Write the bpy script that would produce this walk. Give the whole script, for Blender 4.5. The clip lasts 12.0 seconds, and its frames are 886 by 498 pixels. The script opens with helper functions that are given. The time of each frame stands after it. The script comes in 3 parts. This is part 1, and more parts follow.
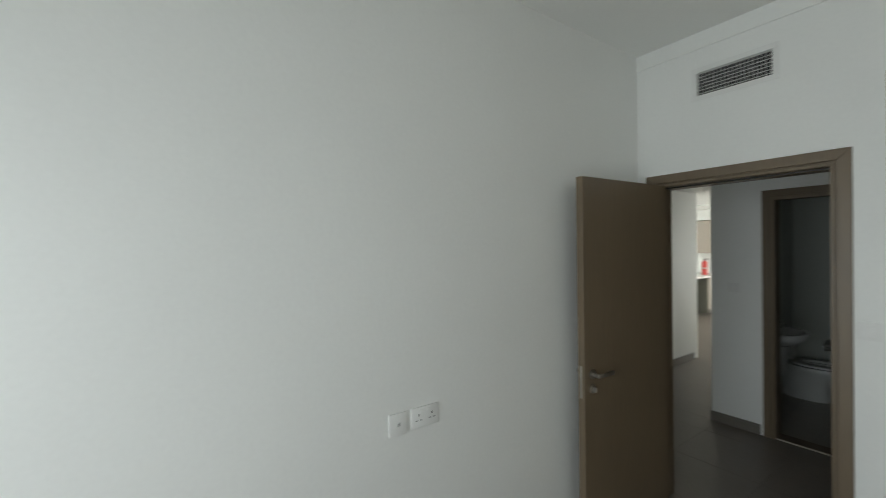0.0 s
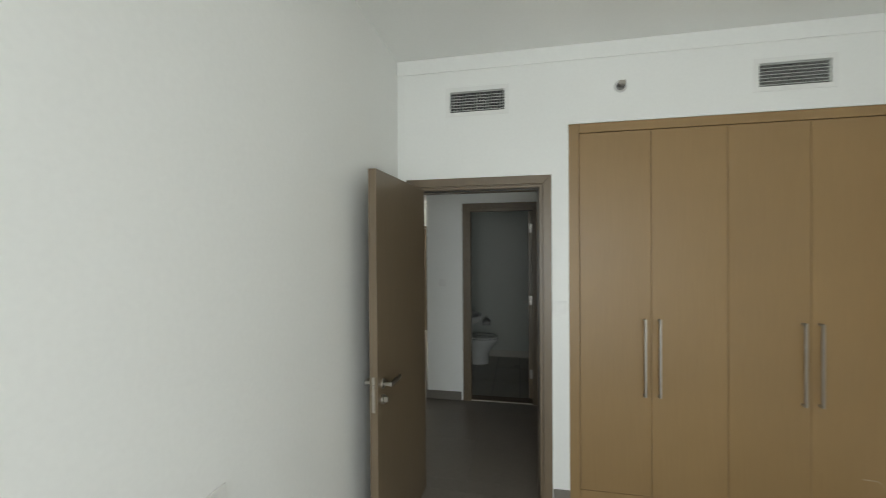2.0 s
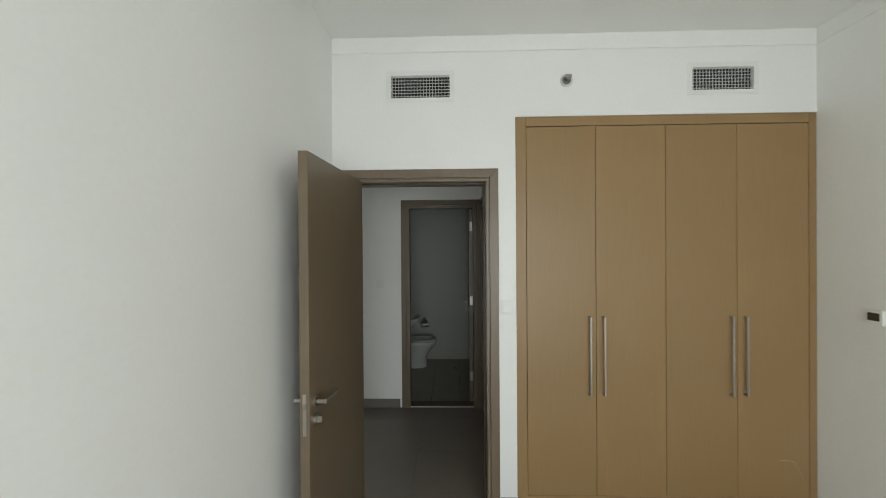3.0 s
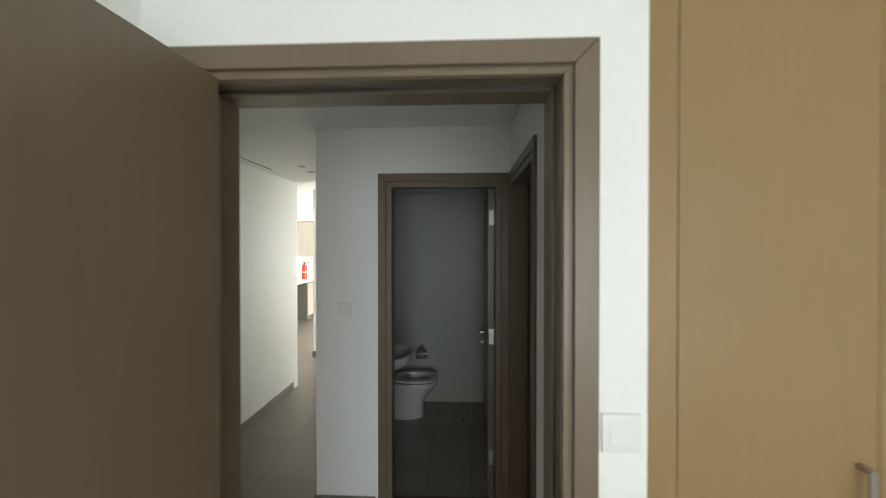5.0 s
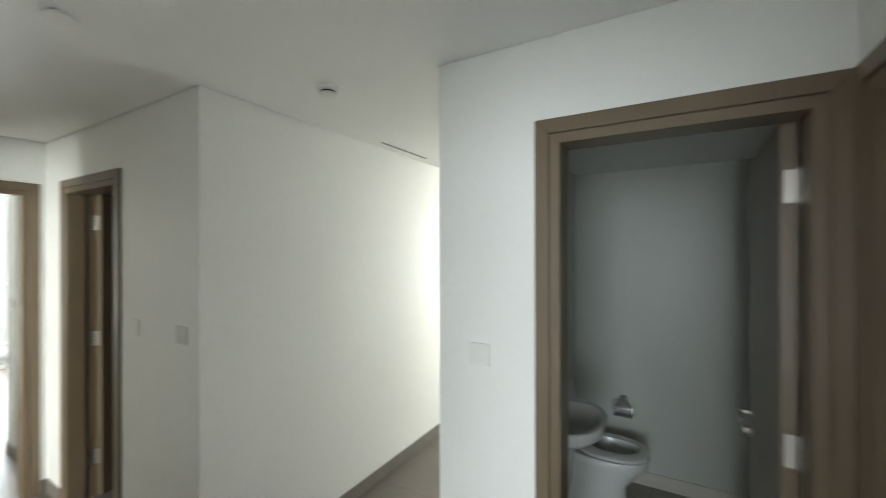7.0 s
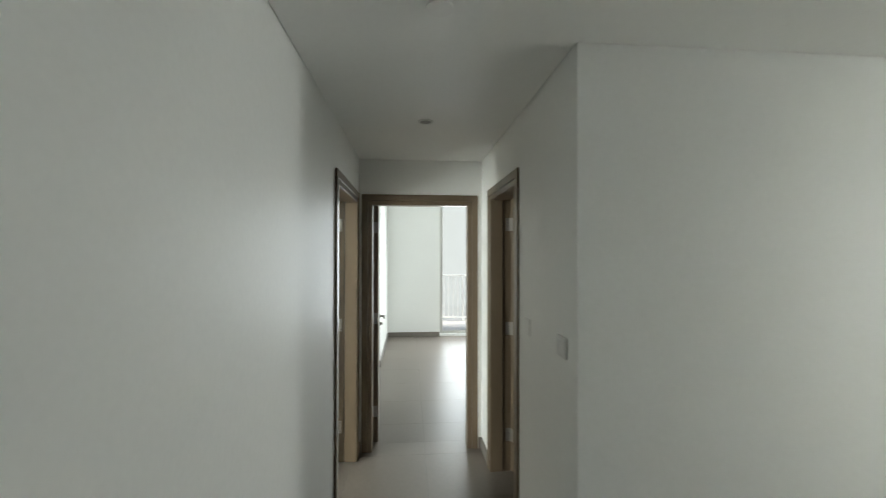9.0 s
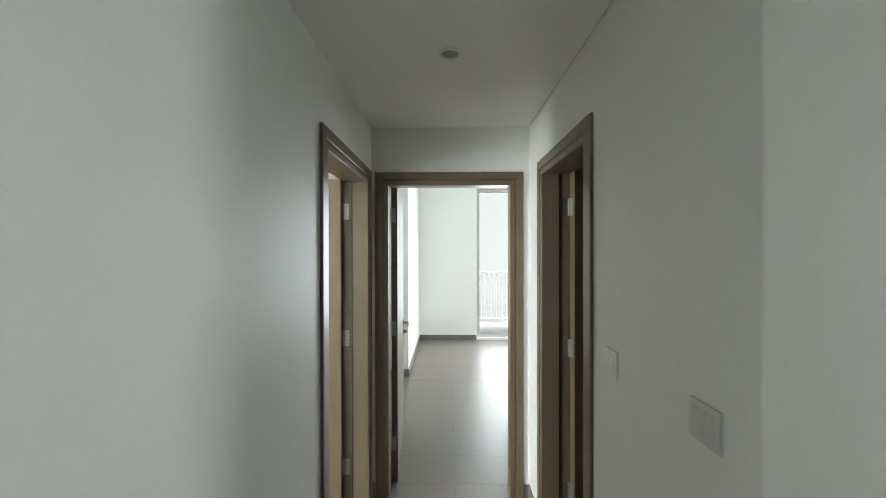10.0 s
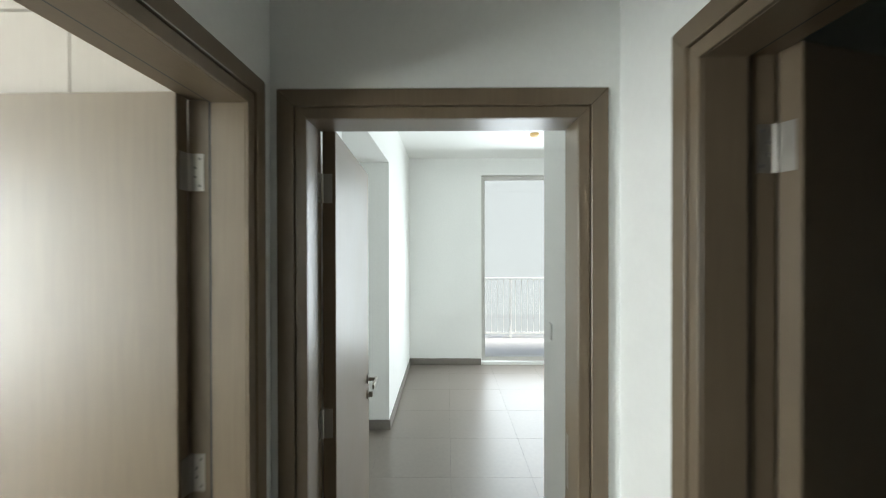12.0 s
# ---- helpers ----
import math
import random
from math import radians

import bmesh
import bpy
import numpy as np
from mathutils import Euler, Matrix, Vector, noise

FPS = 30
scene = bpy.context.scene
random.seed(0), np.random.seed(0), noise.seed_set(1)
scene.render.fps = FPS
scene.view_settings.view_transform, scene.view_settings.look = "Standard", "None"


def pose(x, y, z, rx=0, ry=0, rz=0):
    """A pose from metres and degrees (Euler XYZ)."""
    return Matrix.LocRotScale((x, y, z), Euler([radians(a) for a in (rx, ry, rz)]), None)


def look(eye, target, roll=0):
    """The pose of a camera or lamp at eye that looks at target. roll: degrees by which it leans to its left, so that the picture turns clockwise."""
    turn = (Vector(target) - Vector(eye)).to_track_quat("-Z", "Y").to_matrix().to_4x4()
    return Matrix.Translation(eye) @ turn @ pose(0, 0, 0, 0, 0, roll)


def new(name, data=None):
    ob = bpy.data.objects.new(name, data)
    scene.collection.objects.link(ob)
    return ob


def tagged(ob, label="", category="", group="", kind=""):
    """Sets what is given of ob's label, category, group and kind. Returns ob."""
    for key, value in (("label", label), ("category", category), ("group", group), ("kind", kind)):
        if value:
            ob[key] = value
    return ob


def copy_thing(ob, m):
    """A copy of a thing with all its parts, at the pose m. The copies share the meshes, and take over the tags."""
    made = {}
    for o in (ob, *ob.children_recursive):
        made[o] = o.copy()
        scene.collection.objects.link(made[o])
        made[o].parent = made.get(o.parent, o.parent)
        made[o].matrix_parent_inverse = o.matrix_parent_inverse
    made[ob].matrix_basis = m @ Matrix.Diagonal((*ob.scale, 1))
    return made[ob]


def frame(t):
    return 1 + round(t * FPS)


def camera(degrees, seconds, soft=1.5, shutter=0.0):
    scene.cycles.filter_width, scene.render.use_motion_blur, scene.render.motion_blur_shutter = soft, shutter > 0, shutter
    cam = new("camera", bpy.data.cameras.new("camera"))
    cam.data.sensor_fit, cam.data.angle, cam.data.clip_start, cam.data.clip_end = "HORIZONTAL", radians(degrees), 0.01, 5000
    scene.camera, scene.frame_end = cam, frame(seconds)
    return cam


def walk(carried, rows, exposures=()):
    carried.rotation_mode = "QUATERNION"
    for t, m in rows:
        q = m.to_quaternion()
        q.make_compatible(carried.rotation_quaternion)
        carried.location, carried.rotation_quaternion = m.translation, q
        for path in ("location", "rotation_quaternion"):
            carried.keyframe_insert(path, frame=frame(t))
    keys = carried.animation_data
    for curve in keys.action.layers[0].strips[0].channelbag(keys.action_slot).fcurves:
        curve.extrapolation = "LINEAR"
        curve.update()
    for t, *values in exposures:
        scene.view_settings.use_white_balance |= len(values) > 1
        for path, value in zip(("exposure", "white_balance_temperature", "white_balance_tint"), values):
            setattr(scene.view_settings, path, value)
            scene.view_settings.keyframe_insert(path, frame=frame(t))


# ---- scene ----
cam = camera(96.4, 12.0, soft=0.9, shutter=0.5)
PATH = [
    (0, (1.505, -2.703, 1.728), (-0.142, -1.568, 1.714), -0.8),
    (0.5, (1.324, -2.711, 1.723), (-0.045, -1.253, 1.708), -0.6),
    (1, (1.146, -2.688, 1.719), (0.081, -0.996, 1.699), -0.4),
    (1.5, (0.99, -2.686, 1.715), (0.242, -0.831, 1.7), -0.2),
    (2, (0.864, -2.717, 1.71), (0.473, -0.756, 1.696), -0.4),
    (2.5, (0.807, -2.716, 1.699), (0.687, -0.72, 1.69), -0.4),
    (3, (0.776, -2.52, 1.683), (0.719, -0.52, 1.674), -0.4),
    (3.2, (0.774, -2.39, 1.703), (0.714, -0.391, 1.682), -0.5),
    (5, (0.749, -0.903, 1.718), (0.66, 1.095, 1.7), -0.0),
    (5.5, (0.728, -0.529, 1.725), (0.626, 1.468, 1.706), -0.1),
    (6, (0.734, -0.194, 1.718), (0.48, 1.79, 1.706), -0.3),
    (6.5, (0.714, 0.035, 1.719), (0.111, 1.942, 1.717), -0.3),
    (7, (0.653, 0.215, 1.716), (-0.355, 1.942, 1.717), -0.1),
    (7.5, (0.582, 0.348, 1.696), (-0.838, 1.756, 1.709), -0.2),
    (7.7, (0.574, 0.419, 1.696), (-0.983, 1.675, 1.708), -0.2),
    (9.3, (-0.018, 0.647, 1.692), (-2.018, 0.677, 1.698), -0.1),
    (9.5, (-0.178, 0.678, 1.696), (-2.178, 0.668, 1.694), -0.2),
    (10, (-0.557, 0.688, 1.676), (-2.557, 0.663, 1.668), -0.1),
    (10.5, (-0.896, 0.684, 1.686), (-2.896, 0.654, 1.691), -0.2),
    (11, (-1.225, 0.714, 1.688), (-3.225, 0.694, 1.696), -0.2),
    (11.5, (-1.615, 0.735, 1.702), (-3.615, 0.7, 1.694), -0.2),
    (12, (-2.015, 0.709, 1.705), (-4.015, 0.69, 1.694), -0.1),
]
walk(cam, [(t, look(eye, target, roll)) for t, eye, target, roll in PATH],
     exposures=[(0, -0.54, 6600, 11.5), (1.5, -0.08, 6700, 11.5), (2.5, 0.14, 6850, 13), (3.2, 0.2, 6850, 13), (5.0, 0.64, 6760, 13),
                (5.5, 1.06, 6700, 12.5), (6.0, 1.76, 6600, 12), (6.5, 1.88, 6600, 12), (7.0, 1.78, 6520, 11.5), (7.7, 1.55, 6470, 11),
                (9.3, 1.3, 6420, 9.5), (10.0, 1.5, 6350, 10), (10.5, 1.68, 6300, 10), (11.2, 1.62, 6270, 9.5), (12, 1.28, 6250, 9.5)])

# ---- world, sun and large lights ----
world = bpy.data.worlds.new("sky")
scene.world = world
world.use_nodes = True
wn = world.node_tree.nodes
sky = wn.new("ShaderNodeTexSky")
sky.sky_type, sky.sun_disc = "NISHITA", False
sky.sun_elevation, sky.sun_rotation = radians(57), radians(24)
world.node_tree.links.new(sky.outputs[0], wn["Background"].inputs[0])
wn["Background"].inputs[1].default_value = 0.13

sun = new("sun", bpy.data.lights.new("sun", "SUN"))
sun.data.energy, sun.data.angle, sun.data.color = 2.1, radians(10), (1, 0.95, 0.88)
sun.matrix_world = look((8, 18, 30), (0, 0, 0))


def window_light(name, at, target, width, height, watts, color):
    lamp = new(name, bpy.data.lights.new(name, "AREA"))
    lamp.data.shape, lamp.data.size, lamp.data.size_y = "RECTANGLE", width, height
    lamp.data.energy, lamp.data.color = watts, color
    lamp.matrix_world = look(at, target)
    return lamp


WARMDAY = (0.94, 0.985, 0.96)
# the sky's light comes from above, so each lamp leans a little towards the floor
window_light("daylight_bedroom", (1.45, -4.25, 1.25), (1.3, 0, 0.0), 2.3, 2.2, 60, (0.87, 0.965, 1.0))
window_light("daylight_side_bedroom", (-0.66, -4.13, 1.35), (-1.1, 0, 0.6), 0.9, 2.4, 80, WARMDAY)
window_light("daylight_end_bedroom", (-7.52, 2.36, 1.40), (-3.4, 2.1, 0.6), 2.2, 2.3, 43, (0.90, 0.975, 1.0))
window_light("daylight_living", (4.4, 6.3, 1.35), (-3, 6.1, 0.9), 3.6, 2.2, 440, WARMDAY)
# added fill through an unseen window, to carry light down the corridor
window_light("fill_living_back", (0.35, 8.9, 1.35), (0.0, 0, 0.8), 2.6, 2.2, 60, WARMDAY)


# ---- materials ----
def shader(name, color, rough=0.5, metal=0.0, bump=0.0, scale=(40, 40, 40), vary=0.06, stain=0.05, stain_scale=1.3, coat=0.0, per_object=0.0, gloss_vary=0.08):
    m = bpy.data.materials.new(name)
    m.use_nodes = True
    nt = m.node_tree
    bsdf = nt.nodes["Principled BSDF"]
    bsdf.inputs["Metallic"].default_value = metal
    bsdf.inputs["Coat Weight"].default_value = coat
    bsdf.inputs["Coat Roughness"].default_value = 0.25
    co = nt.nodes.new("ShaderNodeTexCoord")
    mp = nt.nodes.new("ShaderNodeMapping")
    mp.inputs["Scale"].default_value = scale
    nt.links.new(co.outputs["Object"], mp.inputs[0])
    fine = nt.nodes.new("ShaderNodeTexNoise")
    fine.inputs["Scale"].default_value, fine.inputs["Detail"].default_value = 1.0, 5
    nt.links.new(mp.outputs[0], fine.inputs["Vector"])
    big = nt.nodes.new("ShaderNodeTexNoise")
    big.inputs["Scale"].default_value, big.inputs["Detail"].default_value = stain_scale, 4
    nt.links.new(co.outputs["Object"], big.inputs["Vector"])
    total = None
    for node, amount in ((fine, vary), (big, stain)):
        r = nt.nodes.new("ShaderNodeMapRange")
        r.inputs[1].default_value, r.inputs[2].default_value = 0.3, 0.7
        r.inputs[3].default_value, r.inputs[4].default_value = 1 - amount, 1 + amount
        nt.links.new(node.outputs[0], r.inputs[0])
        if total is None:
            total = r.outputs[0]
        else:
            mul = nt.nodes.new("ShaderNodeMath")
            mul.operation = "MULTIPLY"
            nt.links.new(total, mul.inputs[0])
            nt.links.new(r.outputs[0], mul.inputs[1])
            total = mul.outputs[0]
    if per_object:
        info = nt.nodes.new("ShaderNodeObjectInfo")
        r = nt.nodes.new("ShaderNodeMapRange")
        r.inputs[3].default_value, r.inputs[4].default_value = 1 - per_object, 1 + per_object
        nt.links.new(info.outputs["Random"], r.inputs[0])
        mul = nt.nodes.new("ShaderNodeMath")
        mul.operation = "MULTIPLY"
        nt.links.new(total, mul.inputs[0])
        nt.links.new(r.outputs[0], mul.inputs[1])
        total = mul.outputs[0]
    tint = nt.nodes.new("ShaderNodeVectorMath")
    tint.operation = "SCALE"
    tint.inputs[0].default_value = color
    nt.links.new(total, tint.inputs["Scale"])
    nt.links.new(tint.outputs[0], bsdf.inputs["Base Color"])
    rr = nt.nodes.new("ShaderNodeMapRange")
    rr.inputs[3].default_value, rr.inputs[4].default_value = max(0.02, rough - gloss_vary), min(1, rough + gloss_vary)
    nt.links.new(big.outputs[0], rr.inputs[0])
    nt.links.new(rr.outputs[0], bsdf.inputs["Roughness"])
    if bump:
        b = nt.nodes.new("ShaderNodeBump")
        b.inputs["Strength"].default_value, b.inputs["Distance"].default_value = 1.0, bump
        nt.links.new(fine.outputs[0], b.inputs["Height"])
        nt.links.new(b.outputs[0], bsdf.inputs["Normal"])
    return m


def glass_shader(name):
    m = bpy.data.materials.new(name)
    m.use_nodes = True
    b = m.node_tree.nodes["Principled BSDF"]
    b.inputs["Transmission Weight"].default_value = 1.0
    b.inputs["Roughness"].default_value = 0.0
    b.inputs["IOR"].default_value = 1.45
    b.inputs["Base Color"].default_value = (0.96, 0.98, 0.97, 1)
    return m


PAINT = shader("white_wall_paint", (0.885, 0.89, 0.858), 0.47, bump=0.0004, scale=(55, 55, 55), vary=0.012, stain=0.02, stain_scale=0.9)
CEIL = shader("white_ceiling_paint", (0.885, 0.89, 0.858), 0.5, bump=0.0003, scale=(60, 60, 60), vary=0.01, stain=0.02, stain_scale=0.8)
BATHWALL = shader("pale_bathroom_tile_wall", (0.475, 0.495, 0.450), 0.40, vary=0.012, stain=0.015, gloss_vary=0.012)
WOOD = shader("brown_door_veneer", (0.171, 0.126, 0.079), 0.40, bump=0.00012, scale=(120, 120, 5), vary=0.05, stain=0.06, stain_scale=2.0, coat=0.2)
OAK = shader("oak_wardrobe_laminate", (0.315, 0.197, 0.086), 0.40, bump=0.0001, scale=(140, 140, 5), vary=0.035, stain=0.05, stain_scale=1.6, per_object=0.03)
# the wardrobe oak again, with bright haze mixed into its colour
HAZEDOAK = shader("hazed_oak_laminate", (0.37, 0.328, 0.280), 0.45, scale=(140, 140, 5), vary=0.03, stain=0.04, per_object=0.02)
EDGE = shader("dark_door_edge_band", (0.15, 0.115, 0.08), 0.5, scale=(90, 90, 5), vary=0.08)
FLOOR = shader("grey_porcelain_tile", (0.190, 0.164, 0.139), 0.36, bump=0.00004, scale=(30, 30, 30), vary=0.04, stain=0.03, stain_scale=2.2, per_object=0.03, gloss_vary=0.02)
GROUT = shader("dark_grey_grout", (0.10, 0.09, 0.08), 0.9, scale=(80, 80, 80), vary=0.1)
SKIRT = shader("grey_brown_skirting_tile", (0.20, 0.18, 0.155), 0.45, scale=(30, 30, 30), vary=0.05)
BATHFLOOR = shader("beige_grey_bathroom_tile", (0.29, 0.272, 0.235), 0.35, bump=0.0001, scale=(25, 25, 25), vary=0.05, stain=0.06, per_object=0.04)
BATHSKIRT = shader("cream_bathroom_skirting", (0.50, 0.48, 0.42), 0.4, vary=0.04)
STEEL = shader("brushed_steel", (0.44, 0.415, 0.375), 0.38, metal=1.0, scale=(200, 200, 8), vary=0.05)
CHROME = shader("chrome", (0.75, 0.75, 0.76), 0.1, metal=1.0, vary=0.01, gloss_vary=0.04)
PLASTIC = shader("white_switch_plastic", (0.85, 0.85, 0.82), 0.35, vary=0.01, stain=0.02)
GREYPLASTIC = shader("grey_switch_plastic", (0.69, 0.69, 0.665), 0.3, vary=0.01, stain=0.02)
VENTWHITE = shader("white_vent_metal", (0.76, 0.77, 0.74), 0.5, vary=0.02)
# near black: the shade inside ducts, slots and slits is put into the colour
DARK = shader("opening_shade_black", (0.012, 0.012, 0.012), 0.7, vary=0.1)
BLACK = shader("black_plastic", (0.025, 0.023, 0.02), 0.35, vary=0.05)
SCREEN = shader("dark_display_glass", (0.05, 0.04, 0.03), 0.12, vary=0.02, gloss_vary=0.02)
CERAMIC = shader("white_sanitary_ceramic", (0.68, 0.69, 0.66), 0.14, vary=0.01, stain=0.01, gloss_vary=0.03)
RED = shader("red_extinguisher_enamel", (0.55, 0.03, 0.02), 0.3, vary=0.03)
STONE = shader("white_speckled_worktop", (0.74, 0.72, 0.68), 0.25, scale=(160, 160, 160), vary=0.06)
TAUPE = shader("taupe_kitchen_laminate", (0.16, 0.158, 0.13), 0.45, scale=(120, 120, 5), vary=0.04)
SCUFF = shader("pale_scuff", (0.55, 0.47, 0.36), 0.6, vary=0.2)
CREAM = shader("cream_kitchen_laminate", (0.46, 0.41, 0.35), 0.4, scale=(120, 120, 5), vary=0.04)
ALU = shader("pale_grey_window_frame", (0.55, 0.54, 0.50), 0.45, metal=0.0, vary=0.03)
RAILWHITE = shader("white_railing_paint", (0.75, 0.74, 0.70), 0.5, vary=0.03)
CONCRETE = shader("pale_balcony_concrete", (0.55, 0.53, 0.49), 0.85, bump=0.001, vary=0.1, stain=0.1)
CAP = shader("orange_dust_cap", (0.75, 0.50, 0.20), 0.5, vary=0.03)
# dark grey: shade of the sprinkler recess in its colour; dark screws too
RECESS = shader("shaded_grey_metal", (0.16, 0.155, 0.145), 0.5, vary=0.03)
LENS = shader("dull_grey_lamp_lens", (0.30, 0.30, 0.29), 0.5, vary=0.02)
GLASS = glass_shader("clear_window_glass")


# ---- mesh helpers ----
def box(bm, x0, x1, y0, y1, z0, z1, bevel=0.0, segments=1):
    r = bmesh.ops.create_cube(bm, size=1.0)
    for v in r["verts"]:
        v.co = Vector(((x0 + x1) / 2 + v.co.x * (x1 - x0), (y0 + y1) / 2 + v.co.y * (y1 - y0), (z0 + z1) / 2 + v.co.z * (z1 - z0)))
    if bevel:
        es = {e for v in r["verts"] for e in v.link_edges}
        bmesh.ops.bevel(bm, geom=list(es), offset=bevel, segments=segments, affect="EDGES", profile=0.6)
    return bm


def one_box(*a, **k):
    return box(bmesh.new(), *a, **k)


def tube(bm, at, radius, depth, axis="Z", radius2=None, segments=24):
    turn = {"Z": Matrix.Identity(4), "X": Matrix.Rotation(radians(90), 4, "Y"), "Y": Matrix.Rotation(radians(90), 4, "X")}[axis]
    bmesh.ops.create_cone(bm, cap_ends=True, segments=segments, radius1=radius, radius2=radius if radius2 is None else radius2,
                          depth=depth, matrix=Matrix.Translation(at) @ turn)
    return bm


def loft(bm, rings, cap=True):
    """Rings of equally many points, joined one to the next."""
    rows = [[bm.verts.new(p) for p in ring] for ring in rings]
    n = len(rows[0])
    for a, b in zip(rows, rows[1:]):
        for i in range(n):
            bm.faces.new((a[i], a[(i + 1) % n], b[(i + 1) % n], b[i]))
    if cap:
        bm.faces.new(list(reversed(rows[0])))
        bm.faces.new(rows[-1])
    return bm


def oval(cx, cy, z, rx, ry, n=36, power=2.4):
    pts = []
    for i in range(n):
        a = 2 * math.pi * i / n
        c, s = math.cos(a), math.sin(a)
        pts.append((cx + rx * math.copysign(abs(c) ** (2 / power), c), cy + ry * math.copysign(abs(s) ** (2 / power), s), z))
    return pts


def lathe(bm, profile, at=(0, 0, 0), n=32):
    return loft(bm, [[(at[0] + r * math.cos(2 * math.pi * i / n), at[1] + r * math.sin(2 * math.pi * i / n), at[2] + z) for i in range(n)] for r, z in profile])


def mesh_of(name, bm, material, smooth=False):
    bmesh.ops.recalc_face_normals(bm, faces=bm.faces)
    me = bpy.data.meshes.new(name)
    bm.to_mesh(me)
    bm.free()
    me.materials.append(material)
    if smooth:
        for p in me.polygons:
            p.use_smooth = True
        me.set_sharp_from_angle(angle=radians(40))
    return me


def part(name, bm, material, parent=None, label="", smooth=False, at=None):
    ob = new(name, mesh_of(name, bm, material, smooth))
    if at is not None:
        ob.matrix_basis = at
    if parent is not None:
        ob.parent = parent
    if label:
        ob["label"] = label
    return ob


def piece(name, me, parent, at):
    ob = new(name, me)
    ob.parent = parent
    ob.location = at
    return ob


def thing(name, label, category, at=None, group="", kind=""):
    ob = new(name)
    ob.empty_display_size = 0.1
    if at is not None:
        ob.matrix_basis = at
    return tagged(ob, label, category, group, kind)


def fixed(name, bm, material, label, category):
    return tagged(part(name, bm, material), label, category, kind="structure")


def wall(name, x0, x1, y0, y1, z1, holes=(), axis="x", material=None, label="plain white painted wall", z0=0.0):
    """A wall with real openings: holes are (from, to, bottom, top) along the axis."""
    a0, a1 = (x0, x1) if axis == "x" else (y0, y1)
    cuts = sorted({a0, a1, *[h[0] for h in holes], *[h[1] for h in holes]})
    levels = sorted({z0, z1, *[h[2] for h in holes], *[h[3] for h in holes]})
    bm = bmesh.new()
    for a, b in zip(cuts, cuts[1:]):
        for c, d in zip(levels, levels[1:]):
            if any(h[0] <= (a + b) / 2 <= h[1] and h[2] <= (c + d) / 2 <= h[3] for h in holes):
                continue
            if axis == "x":
                box(bm, a, b, y0, y1, c, d)
            else:
                box(bm, x0, x1, a, b, c, d)
    bmesh.ops.remove_doubles(bm, verts=bm.verts, dist=0.0005)
    return fixed(name, bm, material or PAINT, label, "wall")


# ---- large structure ----
def out_of_line(ob):
    """The bedroom's wall grows a little thinner along the hall, from the side bedroom's door to its own."""
    for v in ob.data.vertices:
        if abs(v.co.y - T) < 0.02:
            v.co.y -= 0.036 * min(1.0, max(0.0, (v.co.x + 2.145) / 2.25))
    return ob


H = 3.02          # bedroom ceiling
HC = 2.475        # hall ceiling
T = 0.175         # wall between bedroom and hall
out_of_line(wall("wall_side_bedroom_door", -3.36, -0.15, 0.025, T, 3.1, [(-3.102, -2.198, 0, 2.128)]))
out_of_line(wall("wall_bedroom_door", -0.15, 3.025, 0.0, T, 3.1, [(0.110, 1.008, 0, 2.128), (1.167, 3.025, 0, 2.505), (0.379, 0.753, 2.634, 2.774), (2.268, 2.642, 2.653, 2.793)]))
wall("wall_bedroom_party", -0.15, 0.0, -4.6, 0.0, 3.1, axis="y")
wall("wall_bedroom_side", 3.025, 3.2, -4.6, T, 3.1, axis="y")
wall("wall_bedroom_window", -0.15, 3.2, -4.8, -4.6, 3.1, [(0.25, 2.7, 0.08, 2.42)])
wall("wall_side_bedroom_window", -3.9, -0.15, -4.35, -4.15, 3.1, [(-1.15, -0.17, 0.08, 2.6)])
wall("wall_side_bedroom_far", -3.95, -3.8, -4.15, 0.025, 3.1, axis="y")
wall("wall_switches", -3.36, -1.245, 1.23, 1.38, 3.1, [(-2.867, -2.086, 0, 2.128)])
wall("wall_corridor_long", -1.395, -1.245, 1.38, 3.7, 3.1, axis="y")
wall("wall_bathroom_door", -0.19, 1.215, 1.63, 1.78, 3.1, [(0.266, 1.012, 0, 2.128)])
wall("wall_corridor_bathroom", -0.19, -0.04, 1.78, 3.59, 3.1, axis="y")
wall("wall_hall_right", 1.065, 1.215, T - 0.036, 1.63, 3.1, [(0.805, 1.571, 0, 2.128)], axis="y")
wall("wall_hall_end", -3.36, -3.21, T, 1.23, 3.1, [(0.248, 1.143, 0, 2.128)], axis="y")
# dark store rooms behind the side doors
wall("wall_store_far", 3.0, 3.15, 0.66, 2.5, 2.7, axis="y")
wall("wall_store_front", 1.215, 3.15, 0.62, 0.66, 2.7)
wall("wall_store_back", 2.15, 3.15, 2.5, 2.6, 2.7)
# colour unknown: toned grey so little light bounces onto the utility door
wall("wall_utility_back", -3.36, -1.395, 2.9, 3.05, 2.7, material=BATHWALL, label="utility room wall toned grey to bounce less light")
wall("wall_utility_end", -3.36, -3.21, 1.38, 2.9, 2.7, axis="y", material=BATHWALL, label="utility room wall toned grey to bounce less light")
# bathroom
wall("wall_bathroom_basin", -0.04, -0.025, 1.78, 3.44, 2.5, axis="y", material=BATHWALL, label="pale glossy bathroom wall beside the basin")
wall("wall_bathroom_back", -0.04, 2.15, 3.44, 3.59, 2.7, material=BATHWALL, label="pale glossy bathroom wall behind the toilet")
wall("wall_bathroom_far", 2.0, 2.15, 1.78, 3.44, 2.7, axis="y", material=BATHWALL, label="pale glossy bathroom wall")
